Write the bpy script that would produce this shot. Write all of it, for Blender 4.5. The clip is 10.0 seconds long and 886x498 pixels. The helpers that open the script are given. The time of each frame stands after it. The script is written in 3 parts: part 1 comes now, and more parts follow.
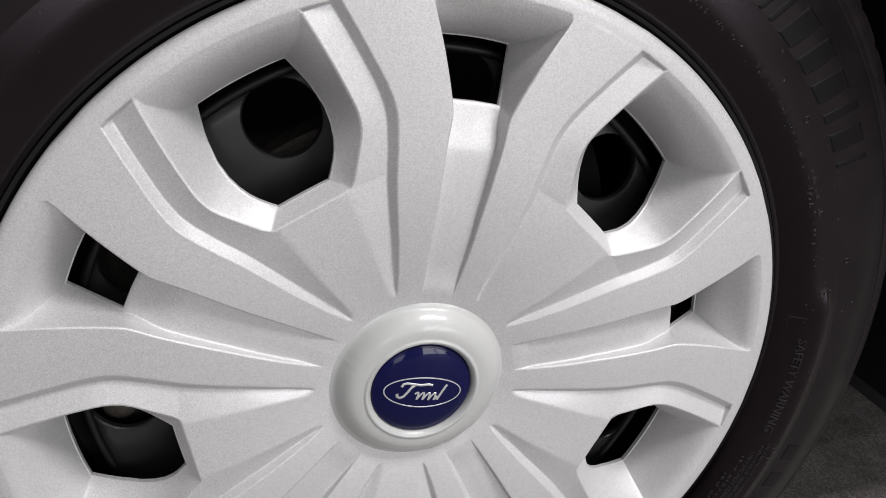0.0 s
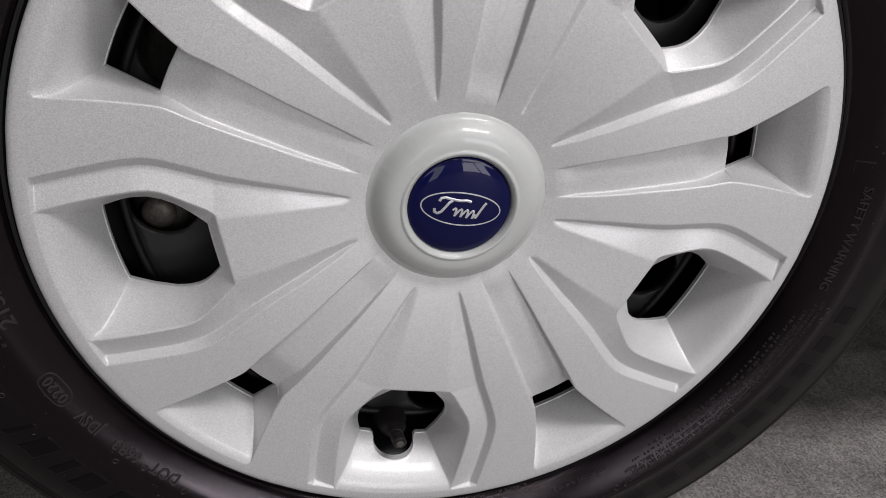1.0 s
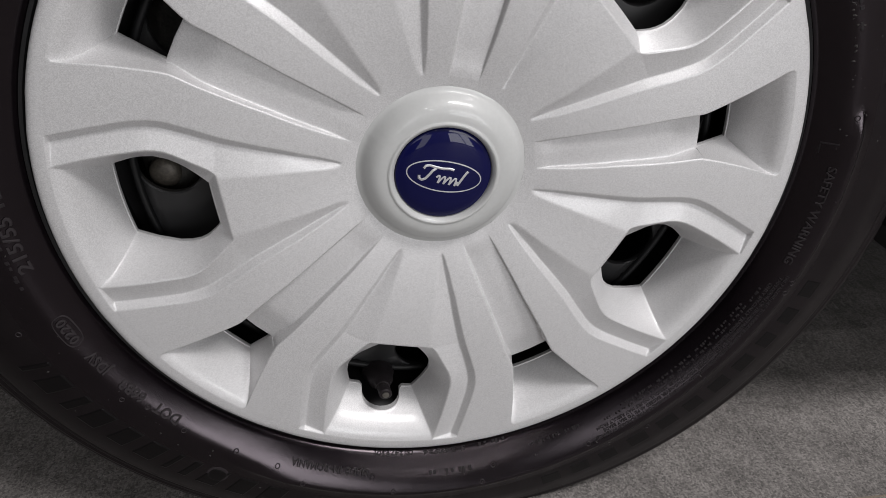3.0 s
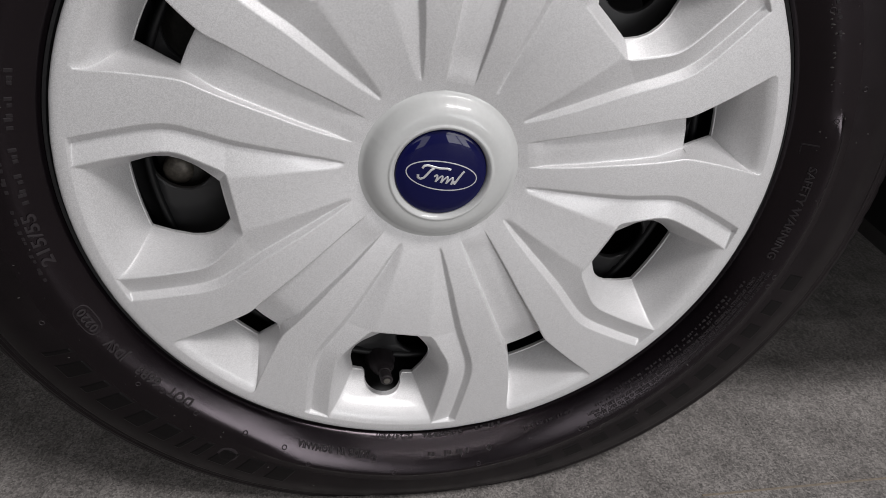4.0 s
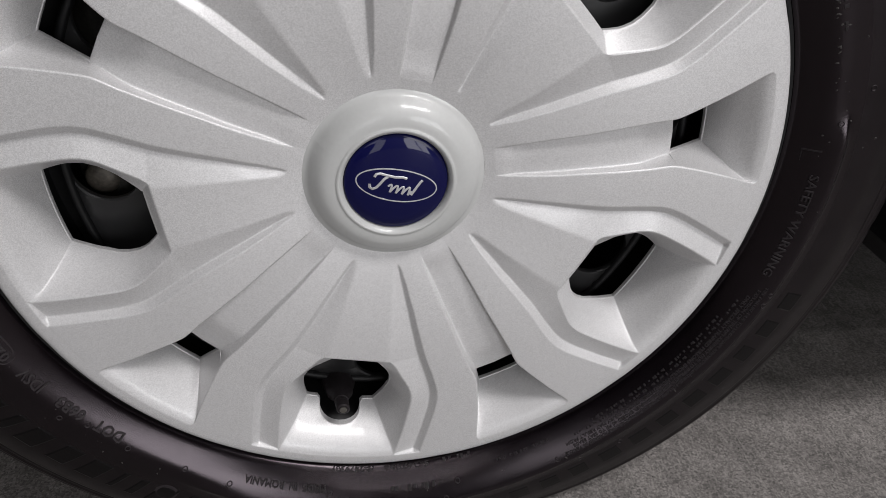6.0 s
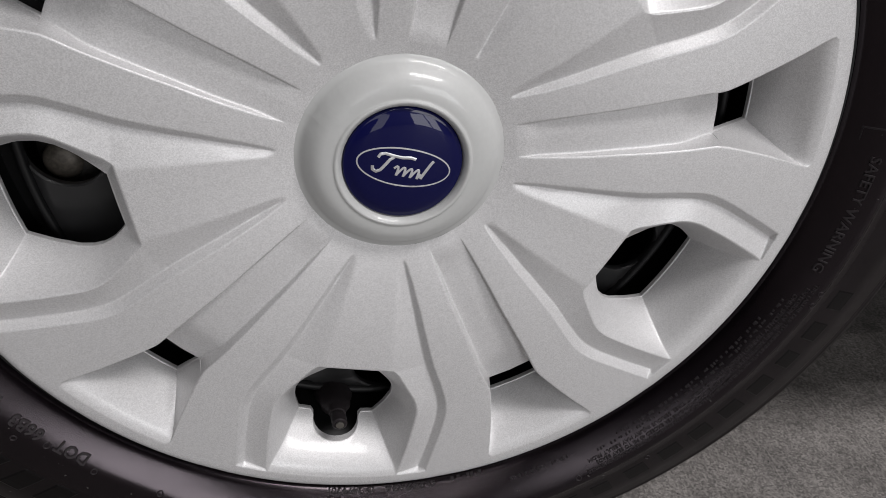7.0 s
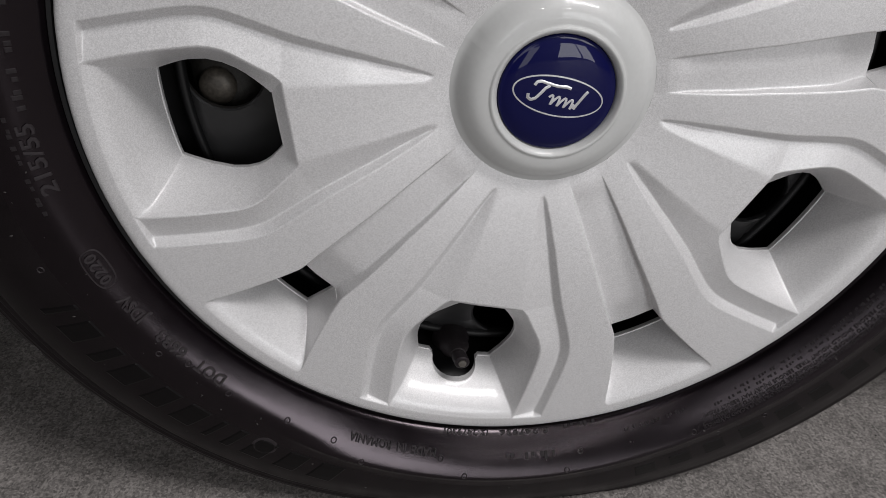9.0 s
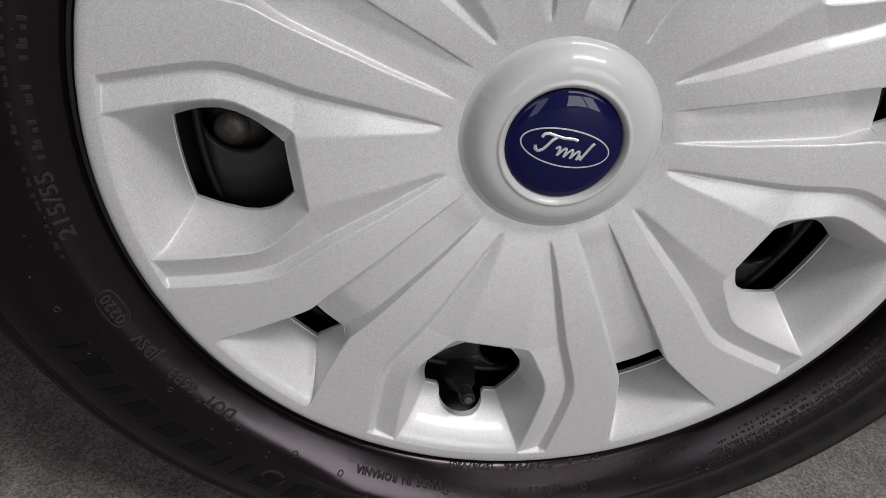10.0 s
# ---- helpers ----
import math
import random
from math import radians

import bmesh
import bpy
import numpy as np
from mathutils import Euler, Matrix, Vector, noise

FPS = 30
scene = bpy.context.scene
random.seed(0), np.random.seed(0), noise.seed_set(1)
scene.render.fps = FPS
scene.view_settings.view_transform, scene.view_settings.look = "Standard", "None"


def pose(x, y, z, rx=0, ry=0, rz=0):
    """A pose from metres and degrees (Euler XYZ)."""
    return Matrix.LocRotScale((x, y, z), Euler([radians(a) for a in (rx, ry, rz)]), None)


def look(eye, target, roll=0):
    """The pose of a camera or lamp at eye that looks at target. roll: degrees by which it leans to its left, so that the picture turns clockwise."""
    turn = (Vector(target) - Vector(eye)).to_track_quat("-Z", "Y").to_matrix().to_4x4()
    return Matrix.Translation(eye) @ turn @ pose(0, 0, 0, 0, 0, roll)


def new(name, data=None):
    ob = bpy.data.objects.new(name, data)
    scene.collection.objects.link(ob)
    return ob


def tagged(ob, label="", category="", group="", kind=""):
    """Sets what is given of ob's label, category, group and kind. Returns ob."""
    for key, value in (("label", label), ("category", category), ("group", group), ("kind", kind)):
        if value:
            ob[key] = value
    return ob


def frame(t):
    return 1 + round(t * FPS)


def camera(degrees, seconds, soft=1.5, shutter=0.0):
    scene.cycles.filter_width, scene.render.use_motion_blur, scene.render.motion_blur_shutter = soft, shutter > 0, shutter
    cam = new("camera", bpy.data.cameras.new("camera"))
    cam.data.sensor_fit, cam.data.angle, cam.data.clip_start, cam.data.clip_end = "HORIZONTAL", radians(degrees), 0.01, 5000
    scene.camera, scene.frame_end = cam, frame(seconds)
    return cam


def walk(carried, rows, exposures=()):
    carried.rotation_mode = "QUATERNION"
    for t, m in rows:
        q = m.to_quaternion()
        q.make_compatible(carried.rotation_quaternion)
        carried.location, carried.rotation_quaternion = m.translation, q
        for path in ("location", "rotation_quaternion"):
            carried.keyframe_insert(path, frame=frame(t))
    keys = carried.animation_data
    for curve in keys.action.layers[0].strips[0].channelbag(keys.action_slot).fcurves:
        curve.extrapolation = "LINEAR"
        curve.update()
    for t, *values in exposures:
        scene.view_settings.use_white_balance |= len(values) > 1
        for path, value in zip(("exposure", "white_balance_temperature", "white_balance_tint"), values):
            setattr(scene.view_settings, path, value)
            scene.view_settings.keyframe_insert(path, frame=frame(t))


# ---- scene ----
cam = camera(60.53, 10.0, soft=0.85)
ROWS = [
    (0.0, (-0.0840, -0.3319, 0.5408), (0.0143, 0.0149, 0.3674), 1.03),
    (0.5, (-0.0780, -0.3442, 0.5051), (0.0010, -0.0007, 0.3159), 1.39),
    (1.0, (-0.0806, -0.3545, 0.4703), (-0.0119, -0.0136, 0.2727), 1.68),
    (1.5, (-0.0819, -0.3515, 0.5107), (-0.0187, -0.0127, 0.3076), 1.97),
    (2.0, (-0.0794, -0.3636, 0.5403), (-0.0202, -0.0263, 0.3334), 2.23),
    (2.5, (-0.0713, -0.3818, 0.5034), (-0.0132, -0.0449, 0.2959), 2.47),
    (2.7, (-0.0705, -0.3825, 0.4916), (-0.0092, -0.0466, 0.2832), 2.85),
    (3.07, (-0.0687, -0.3880, 0.4819), (-0.0077, -0.0536, 0.2712), 2.93),
    (3.43, (-0.0668, -0.3976, 0.4881), (-0.0088, -0.0650, 0.2736), 2.81),
    (3.8, (-0.0663, -0.4039, 0.4977), (-0.0099, -0.0725, 0.2810), 2.76),
    (4.0, (-0.0666, -0.4051, 0.5017), (-0.0097, -0.0742, 0.2843), 2.87),
    (4.5, (-0.0769, -0.3926, 0.5382), (-0.0199, -0.0625, 0.3195), 3.08),
    (5.0, (-0.0704, -0.3861, 0.5206), (-0.0137, -0.0569, 0.3005), 3.23),
    (5.5, (-0.0530, -0.3778, 0.4967), (0.0053, -0.0485, 0.2772), 3.27),
    (5.7, (-0.0478, -0.3727, 0.4974), (0.0115, -0.0436, 0.2780), 3.24),
    (6.07, (-0.0368, -0.3522, 0.4782), (0.0245, -0.0231, 0.2593), 3.21),
    (6.43, (-0.0294, -0.3242, 0.4452), (0.0350, 0.0049, 0.2271), 3.22),
    (6.8, (-0.0350, -0.3111, 0.4382), (0.0315, 0.0179, 0.2206), 3.36),
    (7.0, (-0.0432, -0.3122, 0.4488), (0.0243, 0.0167, 0.2314), 3.67),
    (7.5, (-0.0779, -0.3201, 0.4514), (-0.0121, 0.0083, 0.2328), 3.99),
    (8.0, (-0.0935, -0.3204, 0.4578), (-0.0354, 0.0092, 0.2387), 3.78),
    (8.5, (-0.0936, -0.3248, 0.4408), (-0.0438, 0.0055, 0.2208), 3.71),
    (9.0, (-0.0939, -0.3266, 0.4207), (-0.0487, 0.0046, 0.2011), 3.79),
    (9.5, (-0.0931, -0.3250, 0.4196), (-0.0511, 0.0066, 0.2000), 3.96),
    (10.0, (-0.0929, -0.3203, 0.4423), (-0.0533, 0.0120, 0.2232), 4.03),
]
walk(cam, [(t, look(eye, target, roll)) for t, eye, target, roll in ROWS],
     exposures=[(0, 0.52), (0.5, 0.34), (1.0, 0.25), (2.0, 0.16), (2.5, 0.25), (4.0, 0.34), (5.5, 0.31), (7.0, 0.23), (10, 0.26)])

# ---- light ----
world = bpy.data.worlds.new("hall")
scene.world = world
world.use_nodes = True
world.node_tree.nodes["Background"].inputs[0].default_value = (0.86, 0.93, 1.0, 1)
world.node_tree.nodes["Background"].inputs[1].default_value = 0.03


def strip_or_fill_lamp(x, y, z, length, width, watts, colour=(1.0, 0.975, 0.98)):
    data = bpy.data.lights.new("overhead_strip_or_fill", "AREA")
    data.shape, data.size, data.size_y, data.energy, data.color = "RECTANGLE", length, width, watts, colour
    ob = new("overhead_strip_or_fill", data)
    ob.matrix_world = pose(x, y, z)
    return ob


# made-up soft panel added out of view as overhead fill for the wheel
strip_or_fill_lamp(1.2, -1.1, 2.50, 1.4, 0.6, 50)
# thin strip lamps, out of view, known by their lines on the boss
strip_or_fill_lamp(0.3, -2.50, 2.80, 2.0, 0.04, 9)
strip_or_fill_lamp(0.3, -3.80, 2.80, 2.0, 0.05, 11)
# daylight lamps in the unseen glazed south front: a clear door, a dimmer window
# the dimmer window is made up, added to put a sheen on the tyre
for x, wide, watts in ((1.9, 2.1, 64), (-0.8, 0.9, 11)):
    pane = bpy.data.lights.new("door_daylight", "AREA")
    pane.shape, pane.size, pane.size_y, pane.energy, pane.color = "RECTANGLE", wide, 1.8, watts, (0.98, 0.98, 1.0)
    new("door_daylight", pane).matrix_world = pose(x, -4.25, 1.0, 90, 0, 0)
scene.view_settings.exposure = 0.0


# ---- materials ----
def material(name, colour, rough, metal=0.0, coat=0.0, coat_rough=0.1, grain=0.0, grain_size=0.001, stain=0.0, stain_size=0.05,
             bump=0.0, bump_size=0.001, specular=0.5, rough_vary=0.0, stretch=(1, 1, 1), flake=0.0, flake_size=0.0004):
    """A surface with a fine grain and a broad stain in its colour, and a fine relief. Sizes in metres."""
    m = bpy.data.materials.new(name)
    m.use_nodes = True
    nt = m.node_tree
    p = nt.nodes["Principled BSDF"]
    p.inputs["Base Color"].default_value = (*colour, 1)
    p.inputs["Roughness"].default_value = rough
    p.inputs["Metallic"].default_value = metal
    p.inputs["Coat Weight"].default_value = coat
    p.inputs["Coat Roughness"].default_value = coat_rough
    p.inputs["Specular IOR Level"].default_value = specular
    tc = nt.nodes.new("ShaderNodeTexCoord")
    mp = nt.nodes.new("ShaderNodeMapping")
    mp.inputs["Scale"].default_value = stretch
    nt.links.new(tc.outputs["Object"], mp.inputs["Vector"])

    def noise_at(size, detail):
        n = nt.nodes.new("ShaderNodeTexNoise")
        n.inputs["Scale"].default_value = 1 / size
        n.inputs["Detail"].default_value = detail
        nt.links.new(mp.outputs[0], n.inputs["Vector"])
        return n

    def span(node, low, high):
        r = nt.nodes.new("ShaderNodeMapRange")
        r.inputs["From Min"].default_value, r.inputs["From Max"].default_value = 0.25, 0.75
        r.inputs["To Min"].default_value, r.inputs["To Max"].default_value = low, high
        nt.links.new(node.outputs["Fac"], r.inputs["Value"])
        return r

    if grain or stain:
        a = span(noise_at(grain_size, 2), 1 - grain, 1 + grain)
        b = span(noise_at(stain_size, 5), 1 - stain, 1 + stain)
        mul = nt.nodes.new("ShaderNodeMath")
        mul.operation = "MULTIPLY"
        nt.links.new(a.outputs[0], mul.inputs[0])
        nt.links.new(b.outputs[0], mul.inputs[1])
        mix = nt.nodes.new("ShaderNodeVectorMath")
        mix.operation = "SCALE"
        mix.inputs[0].default_value = colour
        nt.links.new(mul.outputs[0], mix.inputs["Scale"])
        nt.links.new(mix.outputs[0], p.inputs["Base Color"])
    if flake:
        v = nt.nodes.new("ShaderNodeTexVoronoi")
        v.inputs["Scale"].default_value = 1 / flake_size
        nt.links.new(mp.outputs[0], v.inputs["Vector"])
        sep = nt.nodes.new("ShaderNodeSeparateColor")
        nt.links.new(v.outputs["Color"], sep.inputs[0])
        r = nt.nodes.new("ShaderNodeMapRange")
        r.inputs["To Min"].default_value, r.inputs["To Max"].default_value = 1 - flake, 1 + flake
        nt.links.new(sep.outputs[0], r.inputs["Value"])
        more = nt.nodes.new("ShaderNodeMath")
        more.operation = "MULTIPLY"
        nt.links.new(mul.outputs[0], more.inputs[0])
        nt.links.new(r.outputs[0], more.inputs[1])
        nt.links.new(more.outputs[0], mix.inputs["Scale"])
    if rough_vary:
        r = span(noise_at(stain_size * 0.6, 4), rough - rough_vary, rough + rough_vary)
        nt.links.new(r.outputs[0], p.inputs["Roughness"])
    if bump:
        b = nt.nodes.new("ShaderNodeBump")
        b.inputs["Distance"].default_value = bump
        b.inputs["Strength"].default_value = 1.0
        nt.links.new(noise_at(bump_size, 3).outputs["Fac"], b.inputs["Height"])
        nt.links.new(b.outputs[0], p.inputs["Normal"])
    return m


SILVER = material("silver_wheel_paint", (0.635, 0.63, 0.633), 0.5, metal=0.28, coat=0.25, coat_rough=0.05, grain=0.035, grain_size=0.0009,
                  stain=0.015, stain_size=0.06, bump=0.00003, bump_size=0.0005, flake=0.135, flake_size=0.00042)
# the boss is smooth, without the grain of the face
SATIN = material("smooth_grey_paint", (0.54, 0.546, 0.538), 0.5, metal=0.08, coat=0.4, coat_rough=0.025, grain=0.02, grain_size=0.002, stain=0.02, stain_size=0.03)
RUBBER = material("tyre_rubber", (0.0024, 0.0016, 0.0022), 0.17, specular=0.45, grain=0.3, grain_size=0.0012, stain=0.3, stain_size=0.03, bump=0.00004,
                  bump_size=0.0005, rough_vary=0.03)
LETTER = material("moulded_rubber", (0.026, 0.022, 0.024), 0.5, specular=0.14, grain=0.15, grain_size=0.001)
FAINT = material("faint_moulded_rubber", (0.02, 0.017, 0.0185), 0.5, specular=0.14, grain=0.2, grain_size=0.001)
DUSTY = material("dusty_rubber", (0.006, 0.0048, 0.0052), 0.36, specular=0.24, grain=0.35, grain_size=0.0009, stain=0.3, stain_size=0.02, bump=0.00003,
                 bump_size=0.0006, rough_vary=0.05)
for rubber in (RUBBER, DUSTY):
    rubber.node_tree.nodes["Principled BSDF"].inputs["Specular Tint"].default_value = (1.0, 0.86, 0.94, 1)
CRUMB = material("pale_dust", (0.04, 0.037, 0.035), 0.8, grain=0.4, grain_size=0.003)
MATTE = material("matte_rubber", (0.0032, 0.0026, 0.0029), 0.34, specular=0.2, grain=0.2, grain_size=0.001)
STEEL = material("black_steel", (0.014, 0.0138, 0.0145), 0.5, coat=0.25, coat_rough=0.2, stain=0.3, stain_size=0.02)
RIM_BLACK = material("dull_black_rim", (0.0045, 0.0045, 0.005), 0.5, specular=0.3, stain=0.3, stain_size=0.02)
BLUE = material("blue_enamel", (0.0035, 0.0042, 0.05), 0.4, specular=0.05, coat=0.45, coat_rough=0.015)
CHROME = material("silver_print", (0.7, 0.7, 0.72), 0.3, metal=0.5)
BRASS = material("valve_metal", (0.25, 0.24, 0.22), 0.35, metal=0.9)
CAST = material("cast_iron", (0.09, 0.08, 0.07), 0.6, metal=0.4, grain=0.3, grain_size=0.002, stain=0.3, stain_size=0.01)
CASTING = material("grey_casting", (0.022, 0.02, 0.0175), 0.6, metal=0.3, grain=0.35, grain_size=0.002, stain=0.3, stain_size=0.012, bump=0.0003, bump_size=0.002)
BOLT = material("worn_bolt", (0.08, 0.07, 0.058), 0.5, metal=0.3, grain=0.35, grain_size=0.002, stain=0.3, stain_size=0.006)
PLASTIC = material("black_plastic", (0.012, 0.012, 0.013), 0.6, stain=0.2, stain_size=0.03, bump=0.0001, bump_size=0.001)
PAINT = material("dark_car_paint", (0.01, 0.012, 0.03), 0.3, coat=1.0, coat_rough=0.03)
FLOOR = material("grey_floor", (0.2, 0.186, 0.177), 0.6, grain=0.35, grain_size=0.0016, stain=0.3, stain_size=0.04, bump=0.0006,
                 bump_size=0.003, rough_vary=0.15, flake=0.42, flake_size=0.0016)


def scuffs(m, colour, size, stretch, turn, low, high, most):
    """Faint light scrapes all over a surface."""
    nt = m.node_tree
    p = nt.nodes["Principled BSDF"]
    old = p.inputs["Base Color"].links[0].from_socket
    tc = nt.nodes.new("ShaderNodeTexCoord")
    mp = nt.nodes.new("ShaderNodeMapping")
    mp.inputs["Scale"].default_value = stretch
    mp.inputs["Rotation"].default_value = (0, 0, radians(turn))
    n = nt.nodes.new("ShaderNodeTexNoise")
    n.inputs["Scale"].default_value = 1 / size
    n.inputs["Detail"].default_value = 3
    n.inputs["Distortion"].default_value = 0.6
    r = nt.nodes.new("ShaderNodeMapRange")
    r.inputs["From Min"].default_value, r.inputs["From Max"].default_value = low, high
    r.inputs["To Min"].default_value, r.inputs["To Max"].default_value = 0.0, most
    mix = nt.nodes.new("ShaderNodeMix")
    mix.data_type = "RGBA"
    nt.links.new(tc.outputs["Object"], mp.inputs["Vector"])
    nt.links.new(mp.outputs[0], n.inputs["Vector"])
    nt.links.new(n.outputs["Fac"], r.inputs["Value"])
    nt.links.new(r.outputs[0], mix.inputs["Factor"])
    nt.links.new(old, mix.inputs["A"])
    mix.inputs["B"].default_value = (*colour, 1)
    nt.links.new(mix.outputs["Result"], p.inputs["Base Color"])


scuffs(FLOOR, (0.34, 0.32, 0.3), 0.003, (1.0, 0.22, 1.0), 35, 0.58, 0.66, 0.55)
scuffs(FLOOR, (0.05, 0.046, 0.044), 0.012, (1.0, 0.8, 1.0), 70, 0.56, 0.75, 0.35)
STRIP = material("floor_strip", (0.23, 0.195, 0.155), 0.45, grain=0.2, grain_size=0.002)
WALL = material("hall_wall", (0.11, 0.107, 0.107), 0.8, stain=0.05, stain_size=0.8)

# ---- helpers for meshes ----
HUB = 0.289       # height of the wheel's axle
PHASE = -100.47      # direction of the pocket with the valve, degrees


def at(r, deg, y):
    """A place by radius and direction round the axle, in mm, and depth behind the cover's face, in mm."""
    a = radians(deg)
    return (r * math.cos(a) / 1000, y / 1000, HUB + r * math.sin(a) / 1000)


def link_mesh(name, verts, faces, mat, parent=None, label="", smooth=35):
    me = bpy.data.meshes.new(name)
    me.from_pydata(verts, [], faces)
    me.materials.append(mat)
    me.validate()
    me.update()
    if smooth:
        me.polygons.foreach_set("use_smooth", [True] * len(me.polygons))
        me.set_sharp_from_angle(angle=radians(smooth))
    ob = new(name, me)
    if parent:
        ob.parent = parent
        ob.matrix_parent_inverse = matrix_of(parent).inverted()
    if label:
        tagged(ob, label)
    return ob


def matrix_of(ob):
    m = ob.matrix_basis
    if ob.parent:
        m = matrix_of(ob.parent) @ ob.matrix_parent_inverse @ m
    return m


def empty(name, place, label, category, **more):
    ob = new(name)
    ob.location = place
    ob.empty_display_size = 0.05
    return tagged(ob, label, category, **more)


def lathe(profile, steps, squash=None, closed=False):
    """Vertices and faces of a profile of (radius, depth) in mm turned round the axle."""
    verts, faces, n = [], [], len(profile)
    for i in range(steps):
        d = 360 * i / steps
        for r, y in profile:
            verts.append(squash(r, d, y) if squash else at(r, d, y))
    for i in range(steps):
        j = (i + 1) % steps
        for k in range(n if closed else n - 1):
            l = (k + 1) % n
            faces.append((i * n + k, i * n + l, j * n + l, j * n + k))
    return verts, faces


def box(x0, x1, y0, y1, z0, z1):
    v = [(x, y, z) for x in (x0, x1) for y in (y0, y1) for z in (z0, z1)]
    return v, [(0, 1, 3, 2), (4, 6, 7, 5), (0, 4, 5, 1), (2, 3, 7, 6), (0, 2, 6, 4), (1, 5, 7, 3)]


class Welded:
    """Vertices that are shared where they meet."""

    def __init__(self):
        self.verts, self.faces, self.seen = [], [], {}

    def vert(self, p):
        key = tuple(round(c * 2e5) for c in p)
        if key not in self.seen:
            self.seen[key] = len(self.verts)
            self.verts.append(p)
        return self.seen[key]

    def face(self, *points):
        ids = []
        for p in points:
            i = self.vert(p)
            if i not in ids:
                ids.append(i)
        if len(ids) > 2:
            self.faces.append(tuple(ids))

    def grid(self, rows):
        for a, b in zip(rows, rows[1:]):
            for k in range(len(a) - 1):
                self.face(a[k], a[k + 1], b[k + 1], b[k])


# ---- the hall ----
def hall():
    s = 7.0
    v, f = box(-s, s, -4.2, s, -0.1, 0.0)
    tagged(link_mesh("floor", v, f, FLOOR, smooth=0), "dark grey rough workshop floor", "floor", kind="structure")
    q = -4.2
    for name, b in (("wall_north", (-s, s, s, s + 0.2, 0, 3.2)), ("wall_west", (-s - 0.2, -s, q - 0.2, s + 0.2, 0, 3.2)),
                    ("wall_east", (s, s + 0.2, q - 0.2, s + 0.2, 0, 3.2)), ("wall_south", (-s, -1.25, q - 0.2, q, 0, 3.2)), ("wall_south_pier", (-0.35, 0.85, q - 0.2, q, 0.1, 1.9)),
                    ("wall_south_end", (2.95, s, q - 0.2, q, 0, 3.2)), ("wall_south_sill", (-1.25, 2.95, q - 0.2, q, 0, 0.1)),
                    ("wall_south_head", (-1.25, 2.95, q - 0.2, q, 1.9, 3.2))):
        v, f = box(*b)
        tagged(link_mesh(name, v, f, WALL, smooth=0), "plain dull grey hall wall", "wall", kind="structure")
    # bars of the unseen front; the left two frame the added window
    for k, x in enumerate((-1.22, -0.38, 0.88, 1.9, 2.92)):
        v, f = box(x - 0.03, x + 0.03, q - 0.02, q + 0.05, 0.1, 1.9)
        tagged(link_mesh("door_%d" % (k + 1), v, f, PLASTIC, smooth=0), "black upright frame bar of an unseen glazed front", "door frame", kind="structure")
    v, f = box(-s - 0.2, s + 0.2, q - 0.2, s + 0.2, 3.2, 3.4)
    tagged(link_mesh("ceiling", v, f, WALL, smooth=0), "plain dull grey hall ceiling", "ceiling", kind="structure")
    v, f = box(0.225, 3.0, -0.0291, -0.0276, -0.002, 0.0009)
    tagged(link_mesh("floor_strip", v, f, STRIP, smooth=0), "thin brownish joint strip in the grey floor", "joint", kind="structure")


hall()

# ---- the wheel ----
wheel = empty("wheel", (0, 0.095, 0), "car wheel with silver plastic cover and black rubber tyre", "wheel")

RIM_IN = 210.6    # where the flat outer ring of the cover begins
BEV = 1.05


def table(pairs):
    xs, ys = zip(*pairs)
    return lambda r: float(np.interp(r, xs, ys))


def dish(r):
    """How deep the cover's face lies at a radius."""
    return 10.4 * max(0.0, (146 - r) / 96) ** 2.1


pocket_edge = table([(126, 9.2), (128, 9.9), (131, 10.7), (137, 11.9), (143, 13.0), (149, 13.95), (153, 14.35), (157, 14.5), (162, 14.4), (167, 14.05), (180, 13.0), (196, 11.75), (209, 10.7)])
crease = table([(50, 11.2), (65, 10.8), (126, 9.2)])
step_top = table([(50, 13.2), (58, 13.8), (65, 15.0), (72, 16.3), (90, 18.0), (107, 18.8), (124, 19.5), (140, 20.5), (152, 20.95), (157, 20.95), (162, 20.75), (170, 20.05), (185, 18.2), (201, 16.5), (209, 15.7)])
step_width = table([(50, 0.5), (63, 1.3), (72, 1.9), (90, 2.1), (124, 1.95), (160, 1.7), (185, 1.35), (209, 1.25)])
step_deep = table([(58, 0.0), (62, 1.4), (72, 2.9), (100, 3.7), (160, 4.0), (209, 3.7)])
slot_edge = table([(50, 8.8), (57, 8.7), (70, 7.8), (105, 6.3), (143, 5.6), (151, 5.3), (156, 5.2), (161, 5.5), (206, 9.2), (209, 9.3)])
plate_deep = table([(56, 0.0), (60, 0.5), (66, 1.7), (72, 2.5), (90, 3.6), (136, 6.6), (139, 7.0), (143, 8.2), (159, 13.5)])


def rounded(line, bev):
    """A polyline with each inner corner replaced by three points."""
    out = [line[0]]
    for a, b, c in zip(line, line[1:], line[2:]):
        p, q, s = np.array(a), np.array(b), np.array(c)
        la, lc = np.linalg.norm(q - p), np.linalg.norm(s - q)
        i = q + (p - q) * min(bev, la * 0.45) / max(la, 1e-6)
        o = q + (s - q) * min(bev, lc * 0.45) / max(lc, 1e-6)
        out += [tuple(i * (1 - u) ** 2 + 2 * q * u * (1 - u) + o * u * u) for u in (0, 0.25, 0.5, 0.75, 1)]
    return out + [line[-1]]


def split(line, counts):
    out = [line[0]]
    for (a, b), n in zip(zip(line, line[1:]), counts):
        for k in range(1, n + 1):
            out.append((a[0] + (b[0] - a[0]) * k / n, a[1] + (b[1] - a[1]) * k / n))
    return out


